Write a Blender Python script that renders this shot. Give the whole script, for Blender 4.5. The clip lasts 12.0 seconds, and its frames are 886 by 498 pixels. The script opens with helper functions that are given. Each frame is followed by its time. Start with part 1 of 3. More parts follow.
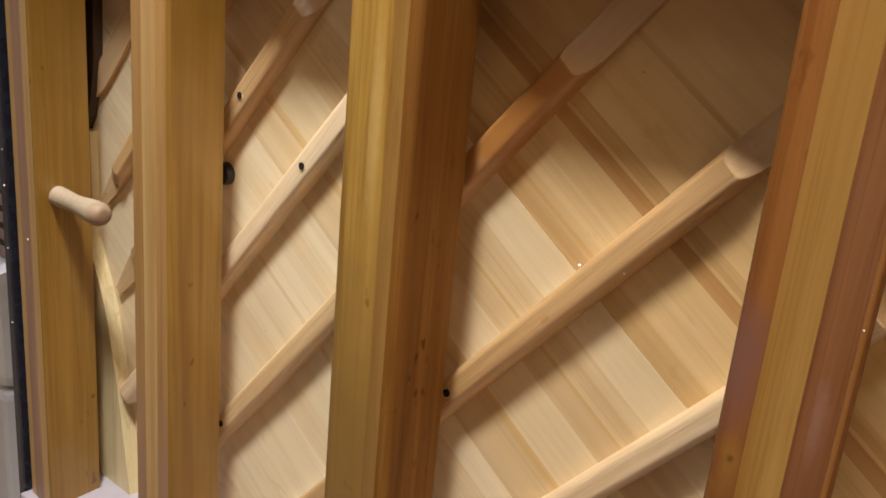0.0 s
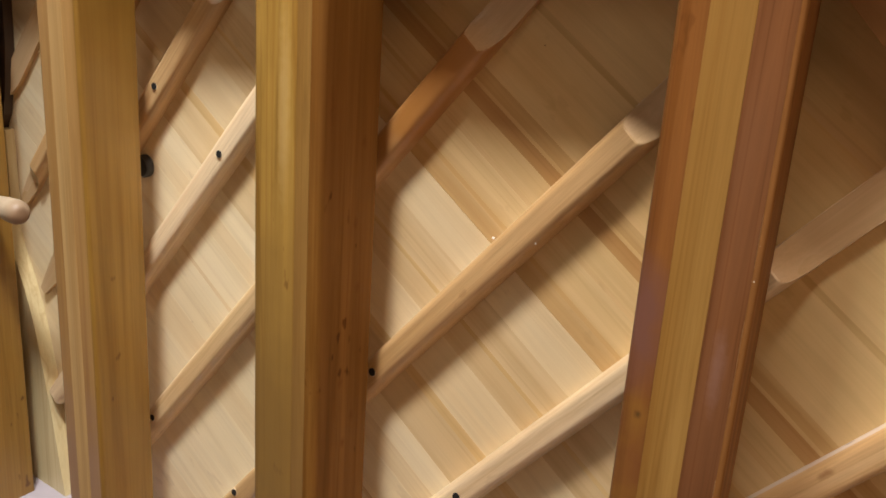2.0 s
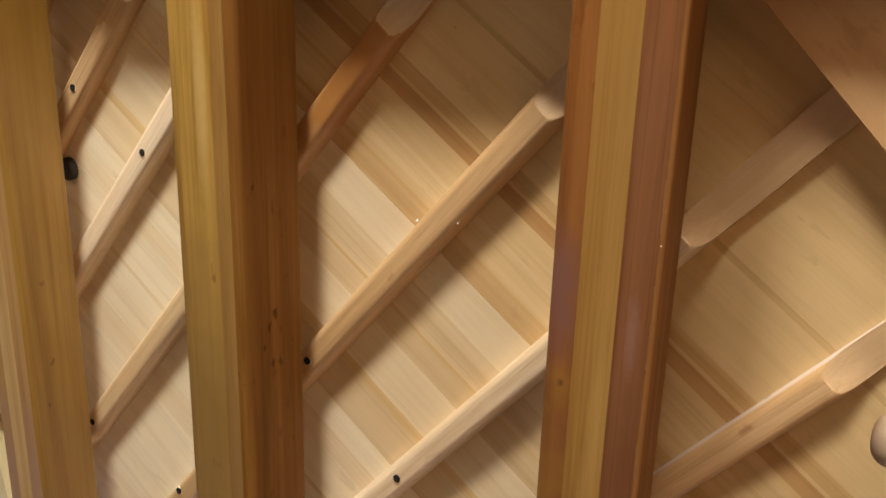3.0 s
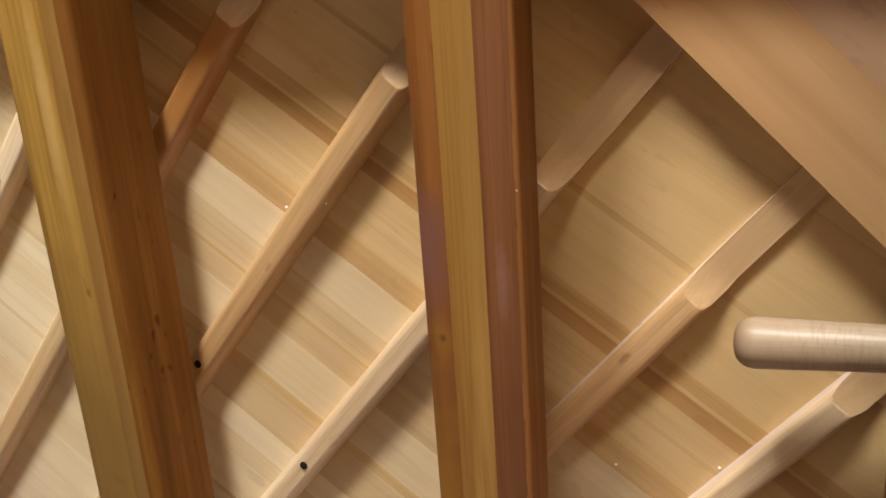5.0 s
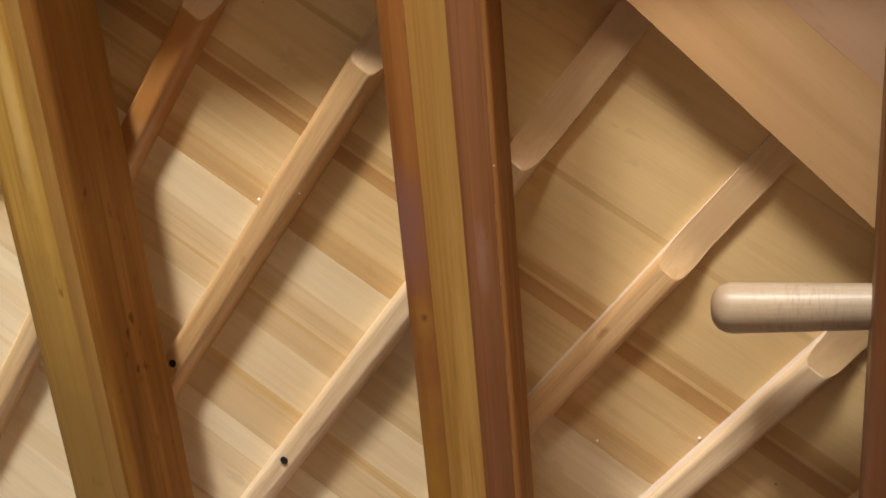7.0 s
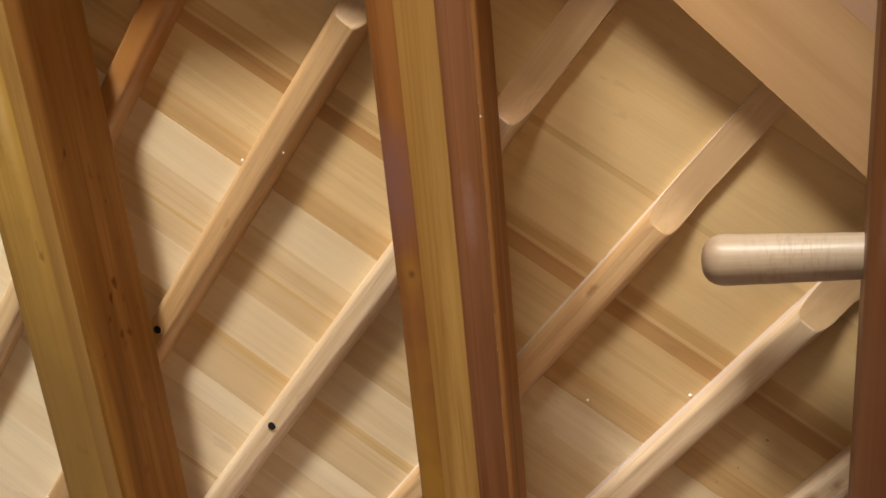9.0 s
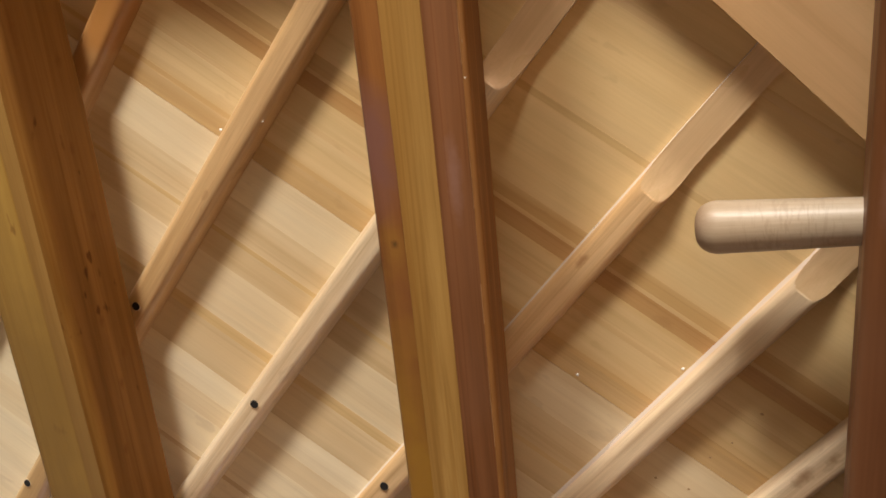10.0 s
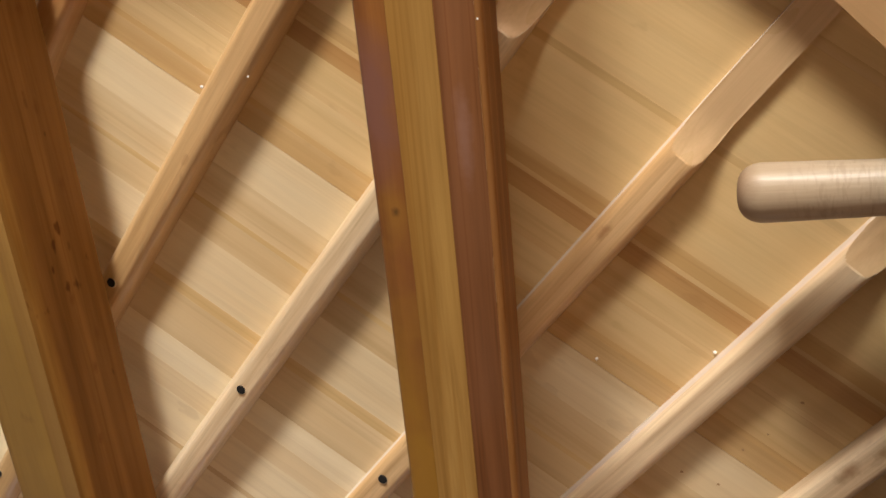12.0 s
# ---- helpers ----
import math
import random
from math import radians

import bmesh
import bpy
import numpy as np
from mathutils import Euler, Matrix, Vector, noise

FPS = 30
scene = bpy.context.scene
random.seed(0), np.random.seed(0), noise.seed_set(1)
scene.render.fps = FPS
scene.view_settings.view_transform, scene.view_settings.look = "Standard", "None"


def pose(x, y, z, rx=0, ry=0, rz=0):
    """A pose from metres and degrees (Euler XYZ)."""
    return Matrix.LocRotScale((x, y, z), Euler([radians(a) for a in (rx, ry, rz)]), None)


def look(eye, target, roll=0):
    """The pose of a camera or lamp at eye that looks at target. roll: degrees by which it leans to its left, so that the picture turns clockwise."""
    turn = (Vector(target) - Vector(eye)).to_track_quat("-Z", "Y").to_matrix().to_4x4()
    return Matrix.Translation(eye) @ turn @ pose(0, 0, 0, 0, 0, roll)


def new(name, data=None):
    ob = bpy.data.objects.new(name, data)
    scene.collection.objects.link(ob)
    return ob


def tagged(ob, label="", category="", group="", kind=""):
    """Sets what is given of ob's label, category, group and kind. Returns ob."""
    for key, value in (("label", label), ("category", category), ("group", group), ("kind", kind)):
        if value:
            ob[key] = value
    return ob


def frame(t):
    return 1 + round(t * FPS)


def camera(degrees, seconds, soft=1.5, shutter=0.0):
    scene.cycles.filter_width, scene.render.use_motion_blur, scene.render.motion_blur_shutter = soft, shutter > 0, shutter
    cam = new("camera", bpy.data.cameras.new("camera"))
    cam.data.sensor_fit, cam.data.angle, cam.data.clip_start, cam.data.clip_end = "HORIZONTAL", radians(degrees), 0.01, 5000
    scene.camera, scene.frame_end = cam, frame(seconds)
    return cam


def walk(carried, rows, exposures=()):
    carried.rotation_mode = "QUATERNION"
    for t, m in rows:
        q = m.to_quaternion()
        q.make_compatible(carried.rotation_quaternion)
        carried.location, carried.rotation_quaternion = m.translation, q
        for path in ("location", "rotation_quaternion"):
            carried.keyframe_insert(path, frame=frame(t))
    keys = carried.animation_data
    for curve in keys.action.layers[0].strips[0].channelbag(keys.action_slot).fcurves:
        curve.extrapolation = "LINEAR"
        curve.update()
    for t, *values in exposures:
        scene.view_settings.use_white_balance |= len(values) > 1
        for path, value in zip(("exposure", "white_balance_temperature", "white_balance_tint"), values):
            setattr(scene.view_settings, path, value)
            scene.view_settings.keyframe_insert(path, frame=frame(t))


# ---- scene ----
cam = camera(48.64, 12.0, soft=1.65)
# seconds, x, y, z, and the turns about x, y, z in degrees
PATH = [
    (0, 0.5310, -0.6936, 1.2249, 70.797, -5.045, 41.096),
    (0.5, 0.5352, -0.6950, 1.2229, 70.565, -4.803, 40.856),
    (1, 0.5402, -0.6943, 1.2203, 70.571, -4.855, 40.264),
    (1.5, 0.5505, -0.6897, 1.2176, 70.672, -4.392, 39.083),
    (2, 0.5620, -0.6890, 1.2169, 70.741, -3.711, 37.283),
    (2.5, 0.5754, -0.6881, 1.2169, 70.617, -2.920, 35.543),
    (3, 0.5880, -0.6857, 1.2140, 70.442, -1.688, 33.549),
    (3.5, 0.5966, -0.6898, 1.2073, 70.330, -0.303, 31.138),
    (5.5, 0.6159, -0.7027, 1.1959, 70.283, 4.612, 23.763),
    (6, 0.6090, -0.7079, 1.1934, 70.270, 4.968, 23.096),
    (6.5, 0.6057, -0.7117, 1.1852, 70.605, 4.942, 22.345),
    (7, 0.6032, -0.7176, 1.1764, 70.886, 4.977, 21.819),
    (9, 0.6007, -0.7141, 1.1547, 69.749, 5.270, 20.991),
    (9.5, 0.5980, -0.7073, 1.1428, 69.096, 5.215, 20.758),
    (10, 0.5971, -0.6945, 1.1357, 68.768, 5.368, 20.449),
    (10.5, 0.5901, -0.6799, 1.1296, 68.498, 5.203, 20.315),
    (11, 0.5819, -0.6641, 1.1210, 68.043, 5.417, 20.115),
    (11.5, 0.5749, -0.6474, 1.1091, 67.852, 5.419, 20.136),
    (12, 0.5629, -0.6319, 1.1016, 67.572, 5.192, 20.268),
]
walk(cam, [(row[0], pose(*row[1:])) for row in PATH], [(0, -0.70), (1.5, -0.71), (3.5, -0.74), (6.5, -0.69), (12, -0.66)])

# ---- world and lamps ----
world = bpy.data.worlds.new("room_air")
scene.world = world
world.use_nodes = True
world.node_tree.nodes["Background"].inputs[0].default_value = (1.0, 0.58, 0.37, 1)
world.node_tree.nodes["Background"].inputs[1].default_value = 0.06


def fill_lamp(name, eye, target, size_x, size_y, watts, colour):
    data = bpy.data.lights.new(name, "AREA")
    data.shape, data.size, data.size_y, data.energy, data.color = "RECTANGLE", size_x, size_y, watts, colour
    ob = new(name, data)
    ob.matrix_world = look(eye, target)
    return ob


def ceiling_spot(name, eye, target, watts, colour, radius, degrees):
    data = bpy.data.lights.new(name, "SPOT")
    data.energy, data.color, data.shadow_soft_size = watts, colour, radius
    data.spot_size, data.spot_blend = radians(degrees), 1.0
    new(name, data).matrix_world = look(eye, target)


ceiling_spot("ceiling_spot", (0.13, -0.66, 2.75), (-0.06, 0, 0.50), 388, (1.0, 0.93, 0.855), 0.14, 50)
# two more spots, unseen, added to brighten the left and right bays
ceiling_spot("ceiling_spot_second", (-0.05, -0.66, 2.75), (-0.38, 0, 0.60), 215, (0.86, 0.95, 1.0), 0.12, 31)
ceiling_spot("ceiling_spot_third", (0.47, -0.68, 2.75), (0.62, 0, 0.30), 172, (1.0, 0.93, 0.85), 0.18, 34)
# unseen lamps added as fill: two for the piano's back, one for the cabinet
fill_lamp("ceiling_lamp_far", (-1.2, -2.3, 2.75), (-1.0, -2.2, 0), 1.2, 0.6, 12, (1.0, 0.86, 0.70))
fill_lamp("ceiling_lamp_near", (2.05, -1.1, 2.72), (2.15, -1.05, 0), 0.8, 1.6, 38, (1.0, 0.63, 0.37))

fill_lamp("ceiling_lamp_side", (-2.1, 0.1, 2.75), (-2.1, 0.1, 0), 0.6, 0.6, 42, (0.92, 0.94, 1.0))

# ---- materials ----


def nodes_of(name):
    mat = bpy.data.materials.new(name)
    mat.use_nodes = True
    tree = mat.node_tree
    return mat, tree, tree.nodes["Principled BSDF"]


def ramp(tree, fac, stops):
    node = tree.nodes.new("ShaderNodeValToRGB")
    els = node.color_ramp.elements
    while len(els) < len(stops):
        els.new(0.5)
    for el, (at, col) in zip(els, stops):
        el.position, el.color = at, (*col, 1)
    tree.links.new(fac, node.inputs[0])
    return node.outputs[0]


def stretched_noise(tree, coords, scale, stretch, detail=4.0, rough=0.55, distort=0.0):
    mapping = tree.nodes.new("ShaderNodeMapping")
    mapping.inputs["Scale"].default_value = stretch
    tree.links.new(coords, mapping.inputs[0])
    node = tree.nodes.new("ShaderNodeTexNoise")
    node.inputs["Scale"].default_value, node.inputs["Detail"].default_value = scale, detail
    node.inputs["Roughness"].default_value, node.inputs["Distortion"].default_value = rough, distort
    tree.links.new(mapping.outputs[0], node.inputs["Vector"])
    return node.outputs["Fac"]


def mix(tree, fac, a, b, blend="MIX"):
    node = tree.nodes.new("ShaderNodeMix")
    node.data_type, node.blend_type = "RGBA", blend
    for socket, value in ((node.inputs[0], fac), (node.inputs[6], a), (node.inputs[7], b)):
        if isinstance(value, (int, float)):
            socket.default_value = value
        elif isinstance(value, tuple):
            socket.default_value = (*value, 1)
        else:
            tree.links.new(value, socket)
    return node.outputs[2]


def wood(name, light, dark, stain, rough=0.45, coat=0.0, vary=0.12, rings=1.0, relief=0.15, lines=0.35, specks=0.0, band=5.5, fine_mix=0.45, flame=0.0):
    """Sawn wood with its grain along the object's own x."""
    mat, tree, bsdf = nodes_of(name)
    link = tree.links.new
    coord = tree.nodes.new("ShaderNodeTexCoord")
    info = tree.nodes.new("ShaderNodeObjectInfo")
    shift = tree.nodes.new("ShaderNodeVectorMath")
    shift.operation = "MULTIPLY_ADD"
    link(info.outputs["Random"], shift.inputs[0])
    shift.inputs[1].default_value = (7.0, 11.0, 5.0)
    link(coord.outputs["Object"], shift.inputs[2])
    base = shift.outputs[0]
    year = stretched_noise(tree, base, 9.0, (0.04 * band, band, band), 2.0, 0.5, 0.4)
    fine = stretched_noise(tree, base, 40.0, (0.5, 16.0, 16.0), 4.0, 0.6)
    cloud = stretched_noise(tree, base, 5.0, (0.8, 2.0, 2.0), 3.0, 0.55)
    col = ramp(tree, year, [(0.50 - 0.22 / rings, light), (0.50 + 0.22 / rings, dark)])
    streak = ramp(tree, fine, [(0.35, (0.82, 0.80, 0.77)), (0.62, (1.0, 1.0, 1.0))])
    col = mix(tree, fine_mix, col, streak, "MULTIPLY")
    vein = stretched_noise(tree, base, 7.0, (0.12, 7.0, 7.0), 2.0, 0.5, 0.6)
    thread = ramp(tree, vein, [(0.46, (1, 1, 1)), (0.5, (0.66, 0.52, 0.38)), (0.55, (1, 1, 1))])
    col = mix(tree, lines, col, thread, "MULTIPLY")
    if flame:
        lick = stretched_noise(tree, base, 16.0, (0.14, 3.4, 3.4), 6.0, 0.68, 0.5)
        col = mix(tree, flame, col, ramp(tree, lick, [(0.40, (0.60, 0.54, 0.46)), (0.50, (0.92, 0.90, 0.87)), (0.66, (1.12, 1.12, 1.10))]), "MULTIPLY")
    if specks:
        dot = stretched_noise(tree, base, 90.0, (0.45, 1.0, 1.0), 2.0, 0.5)
        patch = stretched_noise(tree, base, 11.0, (1.0, 1.0, 1.0), 2.0, 0.5)
        both = tree.nodes.new("ShaderNodeMath")
        both.operation = "MULTIPLY"
        link(dot, both.inputs[0])
        link(patch, both.inputs[1])
        col = mix(tree, specks, col, ramp(tree, both.outputs[0], [(0.385, (1, 1, 1)), (0.43, (0.35, 0.22, 0.15))]), "MULTIPLY")
    blot = ramp(tree, cloud, [(0.48, (0, 0, 0)), (0.74, (1, 1, 1))])
    weight = tree.nodes.new("ShaderNodeMath")
    weight.operation = "MULTIPLY"
    link(blot, weight.inputs[0])
    weight.inputs[1].default_value = 0.55
    col = mix(tree, weight.outputs[0], col, stain)
    hsv = tree.nodes.new("ShaderNodeHueSaturation")
    spread = tree.nodes.new("ShaderNodeMapRange")
    link(info.outputs["Random"], spread.inputs[0])
    spread.inputs[3].default_value, spread.inputs[4].default_value = 1 - vary, 1 + vary
    link(spread.outputs[0], hsv.inputs["Value"])
    link(col, hsv.inputs["Color"])
    hsv.inputs["Saturation"].default_value = 1.08
    link(hsv.outputs[0], bsdf.inputs["Base Color"])
    shine = tree.nodes.new("ShaderNodeMapRange")
    link(cloud, shine.inputs[0])
    shine.inputs[3].default_value, shine.inputs[4].default_value = rough - 0.08, rough + 0.10
    link(shine.outputs[0], bsdf.inputs["Roughness"])
    bsdf.inputs["Coat Weight"].default_value = coat
    bsdf.inputs["Coat Roughness"].default_value = 0.25
    bump = tree.nodes.new("ShaderNodeBump")
    bump.inputs["Strength"].default_value, bump.inputs["Distance"].default_value = relief, 0.0006
    link(fine, bump.inputs["Height"])
    link(bump.outputs[0], bsdf.inputs["Normal"])
    return mat


def plain(name, colour, rough=0.5, metal=0.0, speck=0.12, scale=30.0, coat=0.0):
    mat, tree, bsdf = nodes_of(name)
    coord = tree.nodes.new("ShaderNodeTexCoord")
    grain = stretched_noise(tree, coord.outputs["Object"], scale, (1, 1, 1), 5.0, 0.6)
    low = tuple(c * (1 - speck) for c in colour)
    high = tuple(min(1.0, c * (1 + speck)) for c in colour)
    tree.links.new(ramp(tree, grain, [(0.35, low), (0.65, high)]), bsdf.inputs["Base Color"])
    bsdf.inputs["Roughness"].default_value, bsdf.inputs["Metallic"].default_value = rough, metal
    bsdf.inputs["Coat Weight"].default_value = coat
    bump = tree.nodes.new("ShaderNodeBump")
    bump.inputs["Strength"].default_value, bump.inputs["Distance"].default_value = 0.1, 0.001
    tree.links.new(grain, bump.inputs["Height"])
    tree.links.new(bump.outputs[0], bsdf.inputs["Normal"])
    return mat


def spruce(name, light, dark, streak=1.25, lines=0.2, stain=None):
    """Smooth quarter-sawn spruce with soft broad bands."""
    return wood(name, light, dark, stain or dark, 0.48, 0.1, 0.02, streak, 0.06, lines, 0.12, 4.0, 0.2, flame=0.16)


SPRUCE = {
    "milk": spruce("spruce_milk", (0.88, 0.76, 0.55), (0.80, 0.665, 0.445), 0.8, 0.12),
    "cream": spruce("spruce_cream", (0.83, 0.695, 0.475), (0.76, 0.605, 0.385), 0.8, 0.12),
    "pale": spruce("spruce_pale", (0.79, 0.635, 0.41), (0.69, 0.52, 0.305)),
    "warm": spruce("spruce_warm", (0.77, 0.59, 0.34), (0.66, 0.465, 0.235)),
    "plain": spruce("spruce_plain", (0.80, 0.615, 0.345), (0.735, 0.535, 0.28), 0.7, 0.06, (0.66, 0.41, 0.18)),
    "tan": spruce("spruce_tan", (0.75, 0.555, 0.315), (0.62, 0.42, 0.21)),
    "gold": spruce("spruce_gold", (0.68, 0.475, 0.245), (0.57, 0.36, 0.16)),
    "brown": spruce("spruce_brown", (0.58, 0.365, 0.175), (0.47, 0.27, 0.115)),
}
RIB = wood("rib_spruce", (0.73, 0.515, 0.295), (0.62, 0.41, 0.21), (0.57, 0.36, 0.18), 0.42, 0.25, 0.04, 1.2, 0.35, 0.3, 0.3, 5.5, 0.7, flame=0.3)
RIB_WARM = wood("rib_spruce_warm", (0.66, 0.46, 0.26), (0.56, 0.36, 0.185), (0.54, 0.35, 0.18), 0.42, 0.25, 0.04, 1.2, 0.35, 0.3, 0.3, 5.5, 0.7, flame=0.3)
RIB_PALE = wood("rib_spruce_pale", (0.90, 0.745, 0.535), (0.82, 0.64, 0.425), (0.75, 0.54, 0.34), 0.40, 0.35, 0.04, 1.2, 0.35, 0.25, 0.12, 5.5, 0.7, flame=0.3)
RIB_RED = wood("rib_spruce_red", (0.79, 0.60, 0.375), (0.68, 0.49, 0.28), (0.66, 0.46, 0.26), 0.42, 0.25, 0.02, 1.2, 0.35, 0.3, 0.3, 5.5, 0.7, flame=0.3)
RIB_SPOT = wood("rib_spruce_spotted", (0.79, 0.565, 0.33), (0.69, 0.46, 0.245), (0.65, 0.42, 0.22), 0.42, 0.3, 0.02, 1.2, 0.35, 0.3, 0.3, 5.5, 0.7, flame=0.3)
RIB_KNOTTY = wood("rib_spruce_knotty", (0.86, 0.70, 0.50), (0.76, 0.58, 0.385), (0.68, 0.47, 0.29), 0.40, 0.35, 0.02, 1.2, 0.35, 0.3, 0.2, 5.5, 0.7, flame=0.3)
RIM_PALE = wood("rim_spruce", (0.74, 0.645, 0.41), (0.65, 0.54, 0.32), (0.62, 0.50, 0.29), 0.5, 0.1, 0.03)
RIB_CUT = wood("rib_fresh_cut", (0.73, 0.53, 0.32), (0.64, 0.445, 0.255), (0.67, 0.47, 0.30), 0.28, 0.8, 0.03, 0.9, 0.12, 0.12, 0.0, 5.5, 0.3, flame=0.15)
# pale highlight along the ribs' upper-left edge, put into the colour
RIB_EDGE = wood("rib_edge_highlight", (0.85, 0.75, 0.68), (0.78, 0.66, 0.57), (0.72, 0.58, 0.47), 0.28, 0.6, 0.03, 0.9, 0.12, 0.12, 0.3, 5.5, 0.3, flame=0.3)
RIM = wood("rim_beech", (0.72, 0.478, 0.265), (0.61, 0.375, 0.19), (0.66, 0.42, 0.265), 0.42, 0.15, 0.04, 1.3, 0.08, 0.05, 0.15, 2.5, 0.2, flame=0.12)
RIM_MAUVE = wood("rim_beech_pinkish", (0.70, 0.475, 0.315), (0.62, 0.40, 0.25), (0.58, 0.375, 0.255), 0.38, 0.2, 0.04, 1.0, 0.08, 0.08, 0.2, 2.5, 0.2, flame=0.15)
PEG = wood("peg_beech", (0.53, 0.435, 0.325), (0.41, 0.32, 0.225), (0.33, 0.245, 0.155), 0.5, 0.15, 0.04, 1.0, 0.25, 0.12, 1.0, 2.2, 0.5, 0.25)
POST = {
    "yellow": wood("post_yellow", (0.455, 0.288, 0.092), (0.335, 0.200, 0.056), (0.265, 0.145, 0.039), 0.45, 0.08, 0.05, 1.0, 0.2, 0.6, 0.8, flame=0.75),
    "light": wood("post_light", (0.58, 0.40, 0.20), (0.47, 0.30, 0.13), (0.46, 0.29, 0.13), 0.40, 0.25, 0.05, flame=0.4),
    "tan": wood("post_tan", (0.46, 0.28, 0.12), (0.36, 0.20, 0.075), (0.37, 0.21, 0.09), 0.40, 0.25, 0.05, flame=0.4),
    "orange": wood("post_orange", (0.275, 0.125, 0.046), (0.175, 0.070, 0.025), (0.19, 0.080, 0.040), 0.45, 0.0, 0.04, 1.4, 0.2, 0.6, 0.3, 4.0, 0.6, flame=0.6),
    "mauve": wood("post_mauve", (0.225, 0.104, 0.049), (0.153, 0.066, 0.030), (0.190, 0.096, 0.055), 0.45, 0.0, 0.04, 1.4, 0.2, 0.6, flame=0.55),
    "lilac": wood("post_lilac", (0.40, 0.255, 0.185), (0.30, 0.18, 0.125), (0.33, 0.205, 0.15), 0.42, 0.12, 0.04, 1.2, 0.2, 0.4, flame=0.4),
    "amber": wood("post_amber", (0.41, 0.260, 0.098), (0.29, 0.165, 0.055), (0.31, 0.177, 0.060), 0.45, 0.0, 0.04, 1.2, 0.2, 0.45, 0.0, 4.0, 0.6, flame=0.55),
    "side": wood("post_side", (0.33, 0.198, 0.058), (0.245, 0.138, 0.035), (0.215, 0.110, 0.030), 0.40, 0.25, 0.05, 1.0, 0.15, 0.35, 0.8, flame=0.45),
    "ochre": wood("post_ochre", (0.365, 0.220, 0.078), (0.275, 0.154, 0.049), (0.235, 0.126, 0.042), 0.45, 0.08, 0.05, flame=0.6),
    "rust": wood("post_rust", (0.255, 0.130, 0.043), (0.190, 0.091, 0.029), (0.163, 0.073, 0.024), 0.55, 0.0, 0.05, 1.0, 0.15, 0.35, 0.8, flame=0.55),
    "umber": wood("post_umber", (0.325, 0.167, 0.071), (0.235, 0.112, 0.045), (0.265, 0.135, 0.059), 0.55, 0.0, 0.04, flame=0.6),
}


def blemish_or_shade(mat, centre, size, colour, amount=0.8):
    """A knot, a stain, a change of tone or painted shade at a place in the object's own axes."""
    tree = mat.node_tree
    link = tree.links.new
    hsv = next(n for n in tree.nodes if n.type == "HUE_SAT")
    before = hsv.inputs["Color"].links[0].from_socket
    coord = tree.nodes.new("ShaderNodeTexCoord")
    wave = tree.nodes.new("ShaderNodeTexNoise")
    wave.inputs["Scale"].default_value, wave.inputs["Detail"].default_value = 0.9 / min(size), 3.0
    link(coord.outputs["Object"], wave.inputs["Vector"])
    away = tree.nodes.new("ShaderNodeVectorMath")
    away.operation = "SUBTRACT"
    link(coord.outputs["Object"], away.inputs[0])
    away.inputs[1].default_value = centre
    part_of = tree.nodes.new("ShaderNodeVectorMath")
    part_of.operation = "DIVIDE"
    link(away.outputs[0], part_of.inputs[0])
    part_of.inputs[1].default_value = size
    far = tree.nodes.new("ShaderNodeVectorMath")
    far.operation = "LENGTH"
    link(part_of.outputs[0], far.inputs[0])
    total = tree.nodes.new("ShaderNodeMath")
    total.operation = "ADD"
    link(far.outputs["Value"], total.inputs[0])
    link(wave.outputs["Fac"], total.inputs[1])
    span = tree.nodes.new("ShaderNodeMapRange")
    link(total.outputs[0], span.inputs[0])
    span.inputs[1].default_value, span.inputs[2].default_value = 0.75, 1.6
    span.inputs[3].default_value, span.inputs[4].default_value = amount, 0.0
    link(mix(tree, span.outputs[0], before, colour), hsv.inputs["Color"])




def ray_flecks(mat, centre, reach, colour, amount):
    """Short wavy flecks across the grain round a place in the object's own axes."""
    tree = mat.node_tree
    link = tree.links.new
    hsv = next(n for n in tree.nodes if n.type == "HUE_SAT")
    before = hsv.inputs["Color"].links[0].from_socket
    coord = tree.nodes.new("ShaderNodeTexCoord")
    marks = ramp(tree, stretched_noise(tree, coord.outputs["Object"], 60.0, (6.0, 1.3, 1.3), 3.0, 0.55, 0.8), [(0.50, (0, 0, 0)), (0.60, (1, 1, 1))])
    away = tree.nodes.new("ShaderNodeVectorMath")
    away.operation = "DISTANCE"
    link(coord.outputs["Object"], away.inputs[0])
    away.inputs[1].default_value = centre
    near = tree.nodes.new("ShaderNodeMapRange")
    link(away.outputs["Value"], near.inputs[0])
    near.inputs[1].default_value, near.inputs[2].default_value = reach * 0.4, reach
    near.inputs[3].default_value, near.inputs[4].default_value = amount, 0.0
    weight = tree.nodes.new("ShaderNodeMath")
    weight.operation = "MULTIPLY"
    link(marks, weight.inputs[0])
    link(near.outputs[0], weight.inputs[1])
    link(mix(tree, weight.outputs[0], before, colour), hsv.inputs["Color"])


ray_flecks(PEG, (0.045, 0.004, 0.016), 0.045, (0.30, 0.225, 0.15), 0.38)
